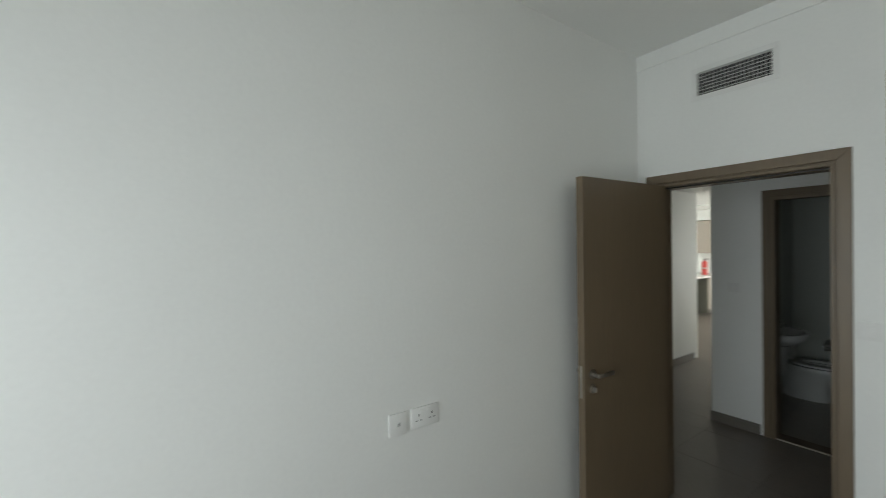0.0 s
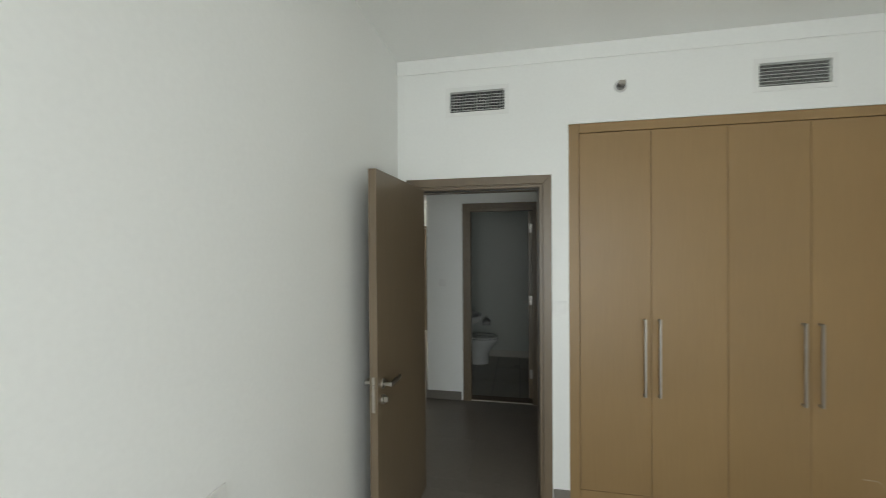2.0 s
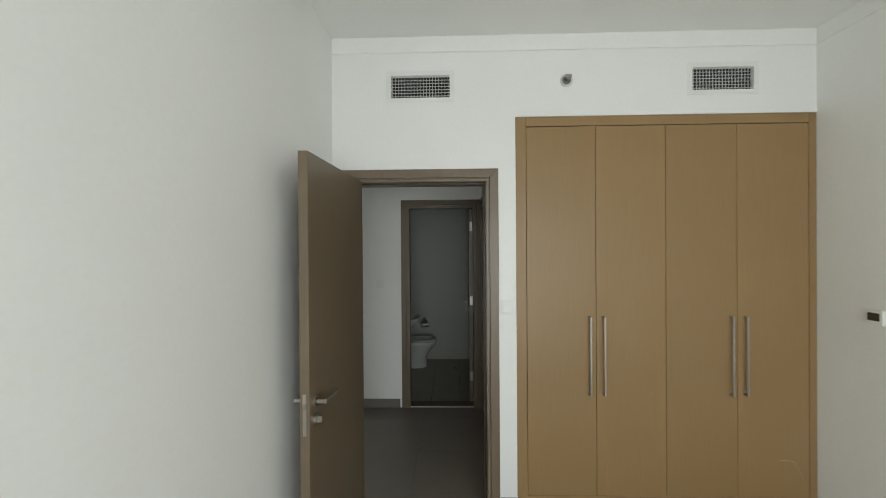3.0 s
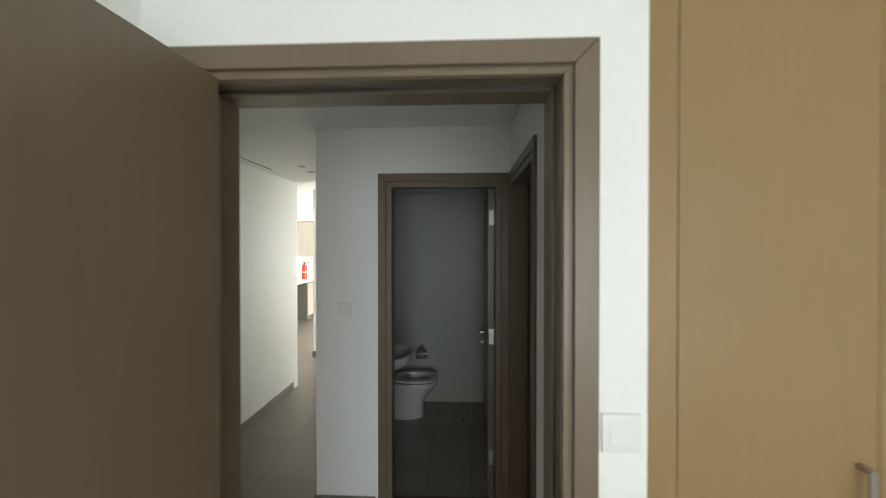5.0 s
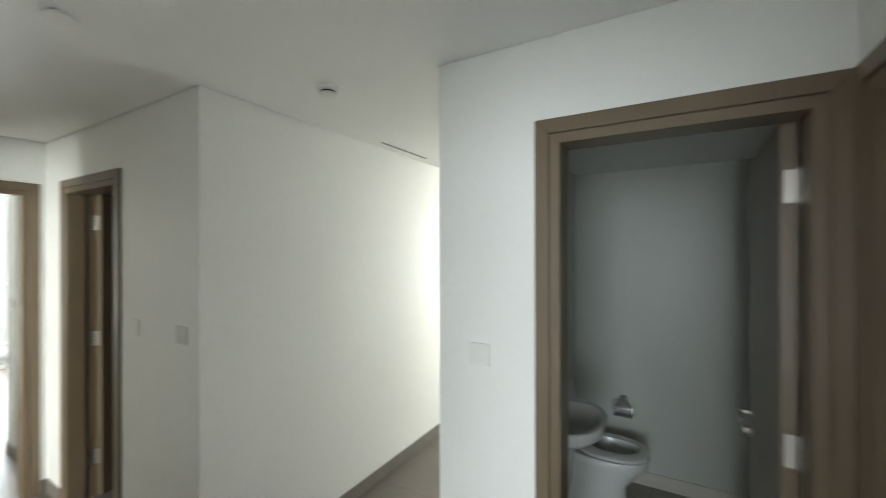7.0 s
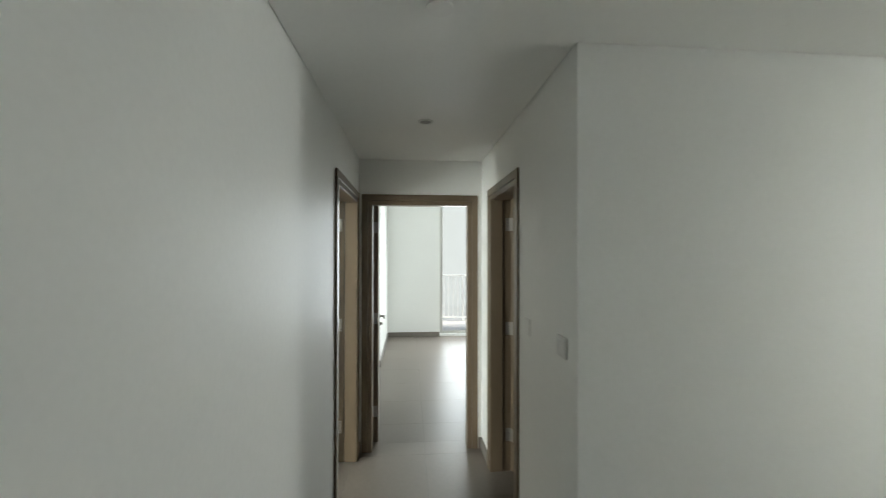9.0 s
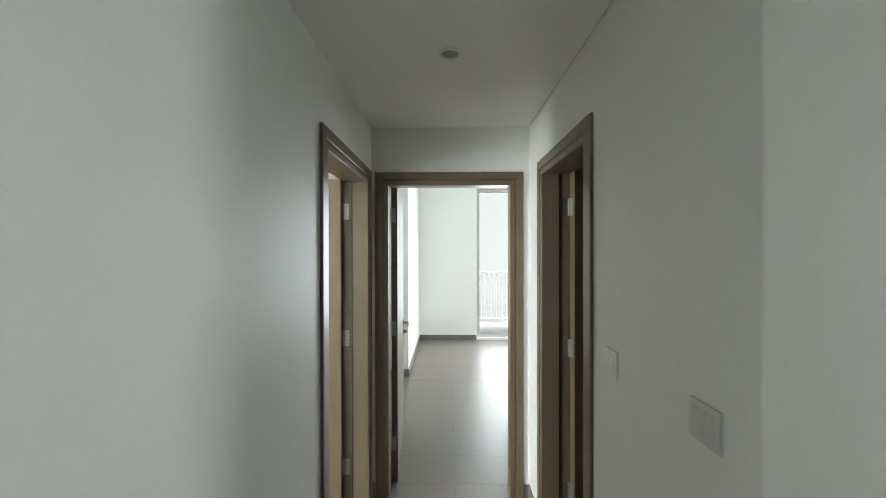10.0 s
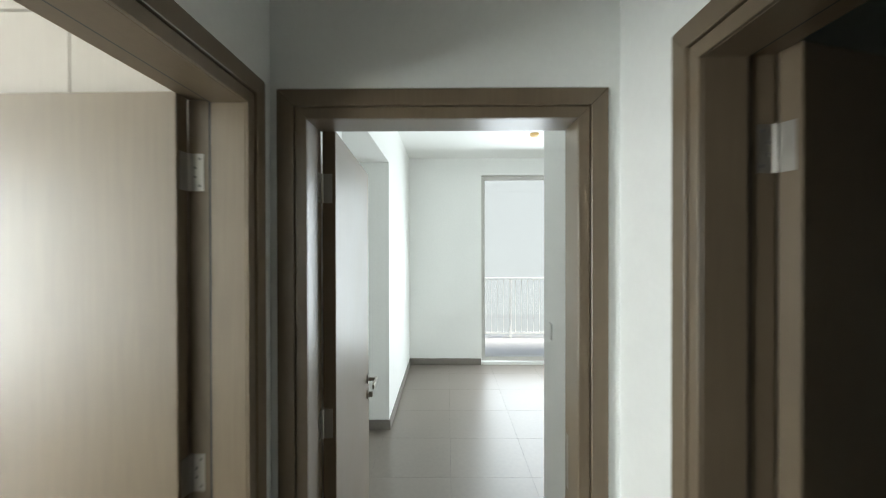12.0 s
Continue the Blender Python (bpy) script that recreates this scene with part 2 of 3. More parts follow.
# end bedroom: niche at one side, wider part with the balcony window
wall("wall_end_bedroom_niche", -7.74, -3.95, -0.45, 0.17, 3.1, [(-5.70, -4.05, 0, 2.493)])
wall("wall_end_bedroom_side", -3.95, -3.36, 0.025, 0.17, 3.1)
wall("wall_end_bedroom_niche_back", -7.74, -3.95, -0.6, -0.45, 3.1)
wall("wall_end_bedroom_entry", -4.25, -3.36, 1.257, 1.38, 3.1)
wall("wall_end_bedroom_return", -4.25, -4.1, 1.38, 3.9, 3.1, axis="y")
wall("wall_end_bedroom_far", -8.0, -3.36, 3.9, 4.05, 3.1)
wall("wall_end_bedroom_window", -7.94, -7.74, -0.45, 3.9, 3.1, [(1.21, 3.5, 0.04, 2.74)], axis="y")
# living room and kitchen
wall("wall_living_return", -3.5, -1.245, 3.7, 3.85, 3.1)
wall("wall_living_kitchen", -3.5, -3.35, 3.85, 9.2, 3.1, axis="y")
wall("wall_kitchen_back", -3.5, 4.65, 9.05, 9.2, 3.1, [(-1.0, 1.7, 0.06, 2.5)])
# unseen stub wall, added to keep direct window light off the corridor
wall("wall_light_stop", -0.19, -0.04, 3.7, 4.6, 3.1, axis="y")
wall("wall_kitchen_pier", -1.52, -0.92, 5.1, 5.25, 3.1)
wall("wall_living_front", -0.19, 4.65, 3.59, 3.7, 3.1)
wall("wall_living_window", 4.5, 4.65, 3.7, 9.05, 3.1, [(4.5, 8.2, 0.06, 2.5)], axis="y")

fixed("ceiling_bedroom", one_box(-0.15, 3.2, -4.8, 0.0, H, H + 0.12), CEIL, "smooth white bedroom ceiling", "ceiling")
fixed("ceiling_side_bedroom", one_box(-3.9, -0.15, -4.3, 0.0, H, H + 0.12), CEIL, "smooth white ceiling", "ceiling")
fixed("ceiling_end_bedroom", one_box(-7.9, -3.3, -0.6, 3.9, 2.98, H + 0.12), CEIL, "smooth white ceiling", "ceiling")
fixed("ceiling_living", one_box(-3.5, 4.65, 3.78, 9.2, 2.58, 3.1), CEIL, "smooth white living room ceiling", "ceiling")
fixed("ceiling_bathroom", one_box(-0.04, 2.15, 1.78, 3.45, 2.30, 2.5), CEIL, "smooth white bathroom ceiling", "ceiling")
fixed("ceiling_store", one_box(1.2, 3.15, 0.62, 2.6, 2.55, 2.7), CEIL, "plain store room ceiling", "ceiling")
fixed("ceiling_utility", one_box(-3.36, -1.3, 1.38, 3.05, 2.55, 2.7), CEIL, "plain utility room ceiling", "ceiling")
bm = bmesh.new()
g = 0.006
box(bm, -3.21 + g, 1.065 - g, T + g, 1.23 - g, HC, HC + 0.03)
box(bm, -1.245 + g, 1.065 - g, 1.23 - g, 1.63 - g, HC, HC + 0.03)
box(bm, -1.245 + g, -0.19 - g, 1.63 - g, 3.7, HC, HC + 0.03)
box(bm, -3.22, 1.07, T - 0.01, 1.64, HC + 0.025, HC + 0.1)
box(bm, -1.25, -0.18, 1.6, 3.7, HC + 0.025, HC + 0.1)
box(bm, -1.25, -0.18, 3.7, 3.78, HC, 3.05)
out_of_line(fixed("ceiling_hall", bm, CEIL, "lowered white hall ceiling with a shadow gap along the walls", "ceiling"))

# flat cornice band in the bedroom
fixed("trim_cornice", one_box(0.0, 3.025, -0.010, 0.0, 2.918, H, bevel=0.003), PAINT, "flat white cornice band under the ceiling", "cornice")
fixed("trim_cornice_side", one_box(3.015, 3.025, -4.6, -0.011, 2.918, H, bevel=0.003), PAINT, "flat white cornice band under the ceiling", "cornice")


def skirting(x0, x1, y0, y1, h=0.092, material=None):
    return fixed("baseboard", one_box(x0, x1, y0, y1, 0, h, bevel=0.0025), material or SKIRT, "grey-brown tiled skirting along the wall", "skirting")


s = 0.012
for seg in ((0, s, -4.6, 0), (1.062, 1.167, -s, 0), (3.025 - s, 3.025, -4.6, -0.03), (0.012, 0.062, -s, 0),
            (-2.145, -0.0, T, T + s), (0, 0.062, T, T + s), (1.062, 1.065, T, T + s), (-3.21, -3.15, T, T + s),
            (-3.21, -3.198, T + s, 0.195), (-3.21, -3.198, 1.195, 1.23), (-3.198, -2.937, 1.23 - s, 1.23), (-2.02, -1.245 + s, 1.23 - s, 1.23),
            (-1.245, -1.245 + s, 1.23, 3.7), (-1.395, -1.245 + s, 3.7, 3.7 + s), (-0.19 - s, -0.19, 1.63 - s, 4.6), (-0.19, 0.198, 1.63 - s, 1.63),
            (1.065 - s, 1.065, T + s, 0.735), (-7.74, -5.70, 0.17, 0.17 + s), (-5.70, -5.70 + s, -0.45, 0.17 + s),
            (-7.74, -7.74 + s, 0.17 + s, 1.2), (-7.74, -7.74 + s, 3.51, 3.9), (-4.25 - s, -3.36, 1.257 - s, 1.257), (-4.25 - s, -4.25, 1.257, 3.9),
            (-7.74, -4.25, 3.9 - s, 3.9), (-4.05, -3.38, 0.17, 0.17 + s), (-3.35, -3.0, 9.05 - s, 9.05), (-5.7, -4.05, -0.45, -0.45 + s), (-1.52, -1.445, 5.1 - s, 5.1), (-1.52 - s, -1.52, 5.1 - s, 5.25)):
    run = skirting(*seg)
    if abs(seg[2] - T) < 0.001:
        out_of_line(run)
skirting(-0.025, 2.0, 3.432, 3.44, 0.10, BATHSKIRT)
skirting(-0.025, -0.017, 1.78, 3.43, 0.10, BATHSKIRT)


# ---- doors ----
def strip(bm, w, h, side, o0, o1, y0, y1, bevel=0.0015):
    """One length of a frame moulding, mitred at the top corners: side -1 and 1 upright, 0 over the head.
    o0, o1: how far from the opening its edges run."""
    if side:
        edge = 0.0 if side < 0 else w
        flat = [(edge + side * o0, 0), (edge + side * o1, 0), (edge + side * o1, h + o1), (edge + side * o0, h + o0)]
    else:
        flat = [(-o0, h + o0), (w + o0, h + o0), (w + o1, h + o1), (-o1, h + o1)]
    a = [bm.verts.new((x, y0, z)) for x, z in flat]
    b = [bm.verts.new((x, y1, z)) for x, z in flat]
    bm.faces.new(a)
    bm.faces.new(b)
    for i in range(4):
        bm.faces.new((a[i], a[(i + 1) % 4], b[(i + 1) % 4], b[i]))
    if bevel:
        es = {e for v in a + b for e in v.link_edges if not (e.verts[0].co.y == e.verts[1].co.y and abs(e.verts[0].co.z - e.verts[1].co.z) == 0 and side)}
        bmesh.ops.bevel(bm, geom=list(es), offset=bevel, segments=1, affect="EDGES")
    return bm


def door(name, m, w, wall_t, hinge, angle, label, h=2.098):
    """Local x along the wall from 0 to w between the linings, y from the swing side (0) through the wall, leaf swinging to -y.
    hinge: the x of the hinge side (0 or w)."""
    d = thing(name, label, "door", m, kind="structure")
    lt, cw, st = 0.028, 0.080, 0.009
    for nm, x0, x1 in (("lining", -lt, 0.0), ("lining", w, w + lt)):
        part(nm, one_box(x0, x1, 0.0, wall_t, 0, h), WOOD, d)
    part("lining", one_box(-lt, w + lt, 0.0, wall_t, h, h + lt), WOOD, d)
    # the stop that the leaf closes against, with a dark rubber seal in its corner
    for side in (-1, 1, 0):
        part("stop", strip(bmesh.new(), w, h, side, -st, -0.0002, 0.058, wall_t + 0.001), WOOD, d)
        part("seal", strip(bmesh.new(), w, h, side, -0.007, -0.0003, 0.052, 0.0575, 0), BLACK, d, "thin dark rubber door seal")
        for out, face, lip in ((-1, 0.0, (0.0015, 0.017)), (1, wall_t, (-st + 0.0004, 0.025))):
            def yy(p):
                return (min(face, face + out * p), max(face, face + out * p))
            bm = strip(bmesh.new(), w, h, side, lip[0] + 0.001, cw - 0.002, *yy(0.0008), 0)
            strip(bm, w, h, side, lip[0], lip[1], *yy(0.009))
            strip(bm, w, h, side, lip[1] + (0.008 if out < 0 else 0.004), cw, *yy(0.014), 0.002)
            part("casing", bm, WOOD, d)
    # leaf, turned about its hinge
    lw = w - 0.006
    sgn = 1 if hinge == 0 else -1
    pin = Matrix.Translation((hinge + sgn * 0.002, -0.003, 0)) @ Matrix.Rotation(radians(-sgn * angle), 4, "Z")
    x0, x1 = (0.002, lw) if sgn > 0 else (-lw, -0.002)
    bm = one_box(x0, x1, 0.003, 0.047, 0.008, h + 0.006, bevel=0.002)
    leaf = part("leaf", bm, WOOD, d, "flush brown wood-veneer door leaf", at=pin)
    hx = sgn * (lw - 0.065)
    for side, off in ((-1, 0.003), (1, 0.047)):
        thing_part("handle_set", leaf, Matrix.Translation((hx, off, 0)) @ (Matrix.Identity(4) if sgn < 0 else Matrix.Rotation(radians(180), 4, "Z")), side * (1 if sgn < 0 else -1))
    ex = sgn * lw
    part("latch_plate", one_box(min(ex - sgn * 0.001, ex + sgn * 0.0015), max(ex - sgn * 0.001, ex + sgn * 0.0015), 0.016, 0.032, 0.87, 1.05, bevel=0.0005), STEEL, leaf, "steel lock face plate")
    part("latch", one_box(min(ex, ex + sgn * 0.009), max(ex, ex + sgn * 0.009), 0.019, 0.031, 0.985, 1.012, bevel=0.002), STEEL, leaf)
    for z in (0.28, 1.10, 1.905):
        bm = tube(bmesh.new(), (hinge + sgn * 0.002, -0.003, z), 0.0065, 0.10, "Z", segments=14)
        part("hinge", bm, STEEL, d, "steel butt hinge", smooth=True)
        lo, hi = (0.0, 0.0015) if hinge == 0 else (w - 0.0015, w)
        bm = one_box(lo, hi, 0.002, 0.034, z - 0.05, z + 0.05)
        plate_part = part("hinge_plate", bm, STEEL, d, "steel hinge plate with dark screws")
        for dz in (-0.036, -0.012, 0.012, 0.036):
            at = (hi if hinge == 0 else lo, 0.018 + 0.006 * (1 if abs(dz) > 0.02 else -1), z + dz)
            part("screw", tube(bmesh.new(), at, 0.0040, 0.0012, "X", segments=10), RECESS, plate_part)
        bm = one_box(min(0.0005 * sgn, 0.003 * sgn), max(0.0005 * sgn, 0.003 * sgn), 0.006, 0.036, z - 0.05, z + 0.05)
        for dz in (-0.036, 0.0, 0.036):
            tube(bm, (0.0003 * sgn, 0.022 + 0.007 * (1 if dz else -1), z + dz), 0.0042, 0.0012, "X", segments=10)
        part("hinge_plate", bm, STEEL, leaf, "steel hinge plate with screws")
    kx = w if hinge == 0 else 0.0
    part("strike_plate", one_box(kx - 0.0015 if hinge == 0 else kx, kx if hinge == 0 else kx + 0.0015, 0.012, 0.040, 0.90, 1.08, bevel=0.0005), STEEL, d, "steel strike plate")
    return d


def thing_part(name, leaf, m, side):
    """Handle and lock of one face, joined to the leaf as its pieces."""
    y = lambda a, b: (min(side * a, side * b), max(side * a, side * b))
    bm = bmesh.new()
    tube(bm, (0, side * 0.004, 1.0), 0.025, 0.008, "Y")
    box(bm, -0.009, 0.009, *y(0.006, 0.052), 0.991, 1.009, bevel=0.003)
    box(bm, -0.010, 0.128, *y(0.042, 0.054), 0.989, 1.011, bevel=0.004, segments=2)
    part("handle", bm, STEEL, leaf, "brushed steel lever handle", smooth=True, at=m)
    bm = bmesh.new()
    tube(bm, (0, side * 0.004, 0.918), 0.025, 0.008, "Y")
    box(bm, -0.005, 0.005, *y(0.008, 0.030), 0.904, 0.932, bevel=0.002)
    part("lock", bm, STEEL, leaf, "round steel lock escutcheon with a thumb turn", smooth=True, at=m)


OPEN = "open brown veneer door in a stepped wooden frame, "
door("door_1", pose(0.142, 0, 0), 0.834, 0.139, 0, 93.0, OPEN + "folded back along the bedroom wall")
door("door_2", pose(-3.070, 0.025, 0), 0.852, 0.15, 0, 91, OPEN + "into the side bedroom")
door("door_3", pose(-3.36, 1.111, 0, 0, 0, -90), 0.831, 0.15, 0.831, 93.5, OPEN + "into the end bedroom")
door("door_4", pose(-2.118, 1.38, 0, 0, 0, 180), 0.717, 0.15, 0.717, 106, OPEN + "into a dark utility room")
door("door_5", pose(0.980, 1.78, 0, 0, 0, 180), 0.682, 0.15, 0, 91.3, OPEN + "into the bathroom")
door("door_6", pose(1.215, 0.837, 0, 0, 0, 90), 0.702, 0.15, 0, 95, OPEN + "into a dark store room")


# door and pier end where they leave view, so the corridor stays lit
sd = thing("door_7", "closed brown veneer door in the living room wall, built narrow to let light past", "door", pose(-1.44, 5.1, 0), kind="structure")
part("leaf", one_box(0.052, 0.418, -0.008, -0.0005, 0.008, 2.066, bevel=0.002), WOOD, sd)
for side in (-1, 1, 0):
    part("casing", strip(bmesh.new(), 0.370, 2.068, side, 0.001, 0.050, -0.014, -0.0005), WOOD, sd, at=pose(0.05, 0, 0))


# ---- built-in wardrobes ----
def wardrobe(name, m, edges, bottom, top, label, depth=0.55, wood=OAK):
    """Face in the plane y = 0, looking to -y. edges: x of the outer frame, the door joints and the other outer frame."""
    w = thing(name, label, "wardrobe", m)
    x0, x1 = edges[0], edges[-1]
    ix0, ix1 = edges[1], edges[-2]
    fz = top - 0.062
    bm = bmesh.new()
    box(bm, x0 + 0.004, x1 - 0.004, 0.018, depth, 0.02, top - 0.004)
    part("body", bm, wood, w)
    part("frame_side", one_box(x0, ix0 - 0.0015, -0.012, 0.017, 0, top, bevel=0.002), wood, w)
    part("frame_side", one_box(ix1 + 0.0015, x1, -0.012, 0.017, 0, top, bevel=0.002), wood, w)
    part("frame_head", one_box(ix0, ix1, -0.0118, 0.017, fz + 0.002, top - 0.0003, bevel=0.002), wood, w)
    part("plinth", one_box(ix0, ix1, -0.006, 0.017, 0, bottom - 0.004, bevel=0.0015), wood, w)
    inner = edges[1:-1]
    for i, (a, b) in enumerate(zip(inner, inner[1:])):
        at = Matrix.Translation(((a + b) / 2, 0, 0))
        hw = (b - a) / 2 - 0.0012
        d = part("door", one_box(-hw, hw, -0.009, 0.012, bottom, fz - 0.002, bevel=0.0015), wood, w, at=at)
        hx = (hw - 0.042) * (1 if i % 2 == 0 else -1)
        bm = bmesh.new()
        box(bm, hx - 0.0065, hx + 0.0065, -0.044, -0.034, 0.745, 1.240, bevel=0.002)
        for z in (0.752, 1.233):
            box(bm, hx - 0.0065, hx + 0.0065, -0.036, -0.008, z - 0.0065, z + 0.0065, bevel=0.001)
        part("handle", bm, STEEL, d, "long square brushed steel bar handle")
    return w


ward_a = wardrobe("wardrobe", pose(0, 0.013, 0), [1.167, 1.234, 1.668, 2.102, 2.541, 2.978, 3.024], 0.105, 2.503,
         "tall four-door oak-veneer wardrobe built into the bedroom wall")
bm = bmesh.new()
row = None
for k in range(13):
    a = k / 12
    x, z = 2.800 + 0.16 * a ** 0.8, 0.336 - 0.006 * a - 0.165 * max(0.0, a - 0.35) ** 1.5 / 0.65 ** 1.5
    pair = [bm.verts.new((x, -0.0096, z)), bm.verts.new((x, -0.0096, z + 0.0035 * (1 - 0.6 * a)))]
    if row:
        bm.faces.new((row[0], pair[0], pair[1], row[1]))
    row = pair
part("scuff_mark", bm, SCUFF, ward_a, "faint pale curved scuff on the wardrobe door")
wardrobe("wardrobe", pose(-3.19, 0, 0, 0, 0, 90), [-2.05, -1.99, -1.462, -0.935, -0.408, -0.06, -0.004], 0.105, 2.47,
         "tall oak wardrobe behind the open door of the side bedroom, paled by haze in its colour", wood=HAZEDOAK)


# ---- fixtures on walls and ceilings ----
def vent(m, label):
    """Double-deflection grille; face in the plane y = 0, looking to -y, its middle at the origin."""
    v = thing("wall_vent", label, "air vent", m, group="bedroom wall vents")
    w, h, rim = 0.187, 0.070, 0.030
    bm = bmesh.new()
    for a, b, c, d in ((-w - rim, w + rim, h, h + rim), (-w - rim, w + rim, -h - rim, -h), (-w - rim, -w, -h, h), (w, w + rim, -h, h)):
        box(bm, a, b, -0.004, 0.0, c, d, bevel=0.001)
    part("flange", bm, PLASTIC, v)
    part("backing", one_box(-w, w, 0.12, 0.13, -h, h), DARK, v, "near-black sheet behind the blades, duct shade in its colour")
    bm = bmesh.new()
    for a, b, c, d in ((-w, w, h - 0.001, h - 0.0003), (-w, w, -h + 0.0003, -h + 0.001), (-w + 0.0003, -w + 0.001, -h, h), (w - 0.001, w - 0.0003, -h, h)):
        box(bm, a, b, 0.026, 0.12, c, d)
    part("duct", bm, DARK, v, "duct lining with the shade in its near-black colour")
    bar = mesh_of("slat", one_box(-w, w, -0.003, 0.002, -0.0012, 0.0012), VENTWHITE)
    for i in range(7):
        piece("slat", bar, v, (0, 0, -h + 0.020 * (i + 0.5)))
    up = mesh_of("blade", one_box(-0.0011, 0.0011, 0.003, 0.008, -h, h), VENTWHITE)
    for i in range(19):
        piece("blade", up, v, (-w + 2 * w * (i + 0.5) / 19, 0, 0))
    return v


vent(pose(0.566, 0, 2.704), "white double-blade supply grille above the bedroom door")
vent(pose(2.455, 0, 2.723), "white double-blade return grille above the wardrobe")

sp = thing("wall_sprinkler", "chrome sidewall sprinkler in a white wall rosette", "sprinkler", pose(1.488, 0, 2.726, 90, 0, 0))
part("rosette", lathe(bmesh.new(), [(0.040, 0.0), (0.040, 0.004), (0.033, 0.010), (0.028, 0.009), (0.026, 0.004)]), GREYPLASTIC, sp, smooth=True)
# solid disc, coloured as the shaded recess would look
part("recess", lathe(bmesh.new(), [(0.0265, 0.0035), (0.0265, 0.0045), (0.004, 0.005)]), RECESS, sp, "grey disc round the head, recess shade in its colour")
bm = bmesh.new()
tube(bm, (0, 0, 0.022), 0.010, 0.04, "Z")
box(bm, -0.016, -0.012, -0.003, 0.003, 0.01, 0.05)
box(bm, 0.012, 0.016, -0.003, 0.003, 0.01, 0.05)
part("head", bm, STEEL, sp, smooth=True)
part("deflector", one_box(-0.020, 0.020, -0.004, 0.020, 0.050, 0.053, bevel=0.001), STEEL, sp)


def plate(name, m, w, h, label, category, rockers=1, group="", plastic=PLASTIC):
    """A wall plate looking to -y."""
    p = thing(name, label, category, m, group=group)
    part("plate", one_box(-w / 2, w / 2, -0.008, 0.0, -h / 2, h / 2, bevel=0.002, segments=2), plastic, p, smooth=True)
    rw = (w - 0.030) / rockers
    for i in range(rockers):
        x = -w / 2 + 0.015 + rw * (i + 0.5)
        part("rocker", one_box(x - rw / 2 + 0.001, x + rw / 2 - 0.001, -0.0100, -0.0075, -h / 2 + 0.015, h / 2 - 0.015, bevel=0.0008), plastic, p)
    return p


plate("light_switch", pose(1.108, 0, 1.299), 0.086, 0.086, "white light switch between door frame and wardrobe", "light switch", 1)
plate("light_switch", pose(-0.006, 1.63, 1.305), 0.088, 0.086, "white light switch on the bathroom wall", "light switch", 1)
plate("light_switch", pose(-1.865, 1.23, 1.297), 0.088, 0.086, "white light switch beside the utility door", "light switch", 1)
plate("light_switch", pose(-1.392, 1.23, 1.305), 0.100, 0.086, "grey double light switch near the wall corner", "light switch", 2, plastic=GREYPLASTIC)
plate("light_switch", pose(-4.105, 1.257, 1.26), 0.060, 0.086, "white light switch in the end bedroom", "light switch", 1)

sk = thing("wall_socket", "white double wall socket on the bedroom wall", "wall socket", pose(0.0, -1.779, 0.975, 0, 0, 90))
part("plate", one_box(-0.072, 0.072, -0.009, 0, -0.045, 0.045, bevel=0.003, segments=2), PLASTIC, sk, smooth=True)
for x in (-0.034, 0.034):
    for dx, z, ww, hh in ((0, 0.010, 0.0022, 0.005), (-0.011, -0.012, 0.0036, 0.0020), (0.011, -0.012, 0.0036, 0.0020)):
        part("pin_hole", one_box(x + dx - ww, x + dx + ww, -0.0096, -0.0088, z - hh, z + hh), BLACK, sk)
part("rocker", one_box(-0.026, -0.008, -0.012, -0.0085, 0.022, 0.034, bevel=0.001), PLASTIC, sk)
part("rocker", one_box(0.008, 0.026, -0.012, -0.0085, 0.022, 0.034, bevel=0.001), PLASTIC, sk)
dk = thing("data_socket", "white single data outlet beside the wall socket", "wall socket", pose(0.0, -1.914, 0.971, 0, 0, 90))
part("plate", one_box(-0.043, 0.043, -0.009, 0, -0.048, 0.048, bevel=0.003, segments=2), PLASTIC, dk, smooth=True)
part("jack", one_box(-0.010, 0.010, -0.0108, -0.0085, -0.010, 0.010, bevel=0.001), VENTWHITE, dk)
part("pin_hole", one_box(-0.005, 0.005, -0.0114, -0.0105, -0.006, 0.006), LENS, dk)

th = thing("thermostat", "white thermostat with a dark display on the wall", "thermostat", pose(3.025, -0.345, 1.293, 0, 0, 90))
part("housing", one_box(-0.046, 0.046, 0.0, 0.018, -0.040, 0.040, bevel=0.004, segments=2), PLASTIC, th, smooth=True, at=pose(0, 0, 0))
part("display", one_box(-0.031, 0.031, 0.0175, 0.0190, -0.018, 0.024, bevel=0.0005), SCREEN, th, "dark glass display")


def ceiling_round(name, x, y, profile, material, label, category, z=HC):
    t = thing(name, label, category, pose(x, y, z))
    part("body", lathe(bmesh.new(), [(r, -z) for r, z in profile]), material, t, smooth=True)
    return t


ceiling_round("dome_light", -0.63, 0.70, [(0.145, 0), (0.145, 0.010), (0.135, 0.028), (0.105, 0.046), (0.06, 0.056), (0.01, 0.060)], PLASTIC,
              "round opal ceiling dome light, switched off, under the hall ceiling", "ceiling light")
dsc = ceiling_round("sprinkler_cover", -1.054, 0.697, [(0.030, -0.01), (0.030, 0.010), (0.044, 0.012), (0.044, 0.017), (0.02, 0.018)], PLASTIC,
                    "white round sprinkler cover plate under the hall ceiling", "sprinkler")
dl = ceiling_round("downlight", -2.19, 0.698, [(0.046, 0), (0.046, 0.004), (0.036, 0.006), (0.034, 0.002)], VENTWHITE,
                   "small round recessed downlight, switched off, in the hall ceiling", "downlight")
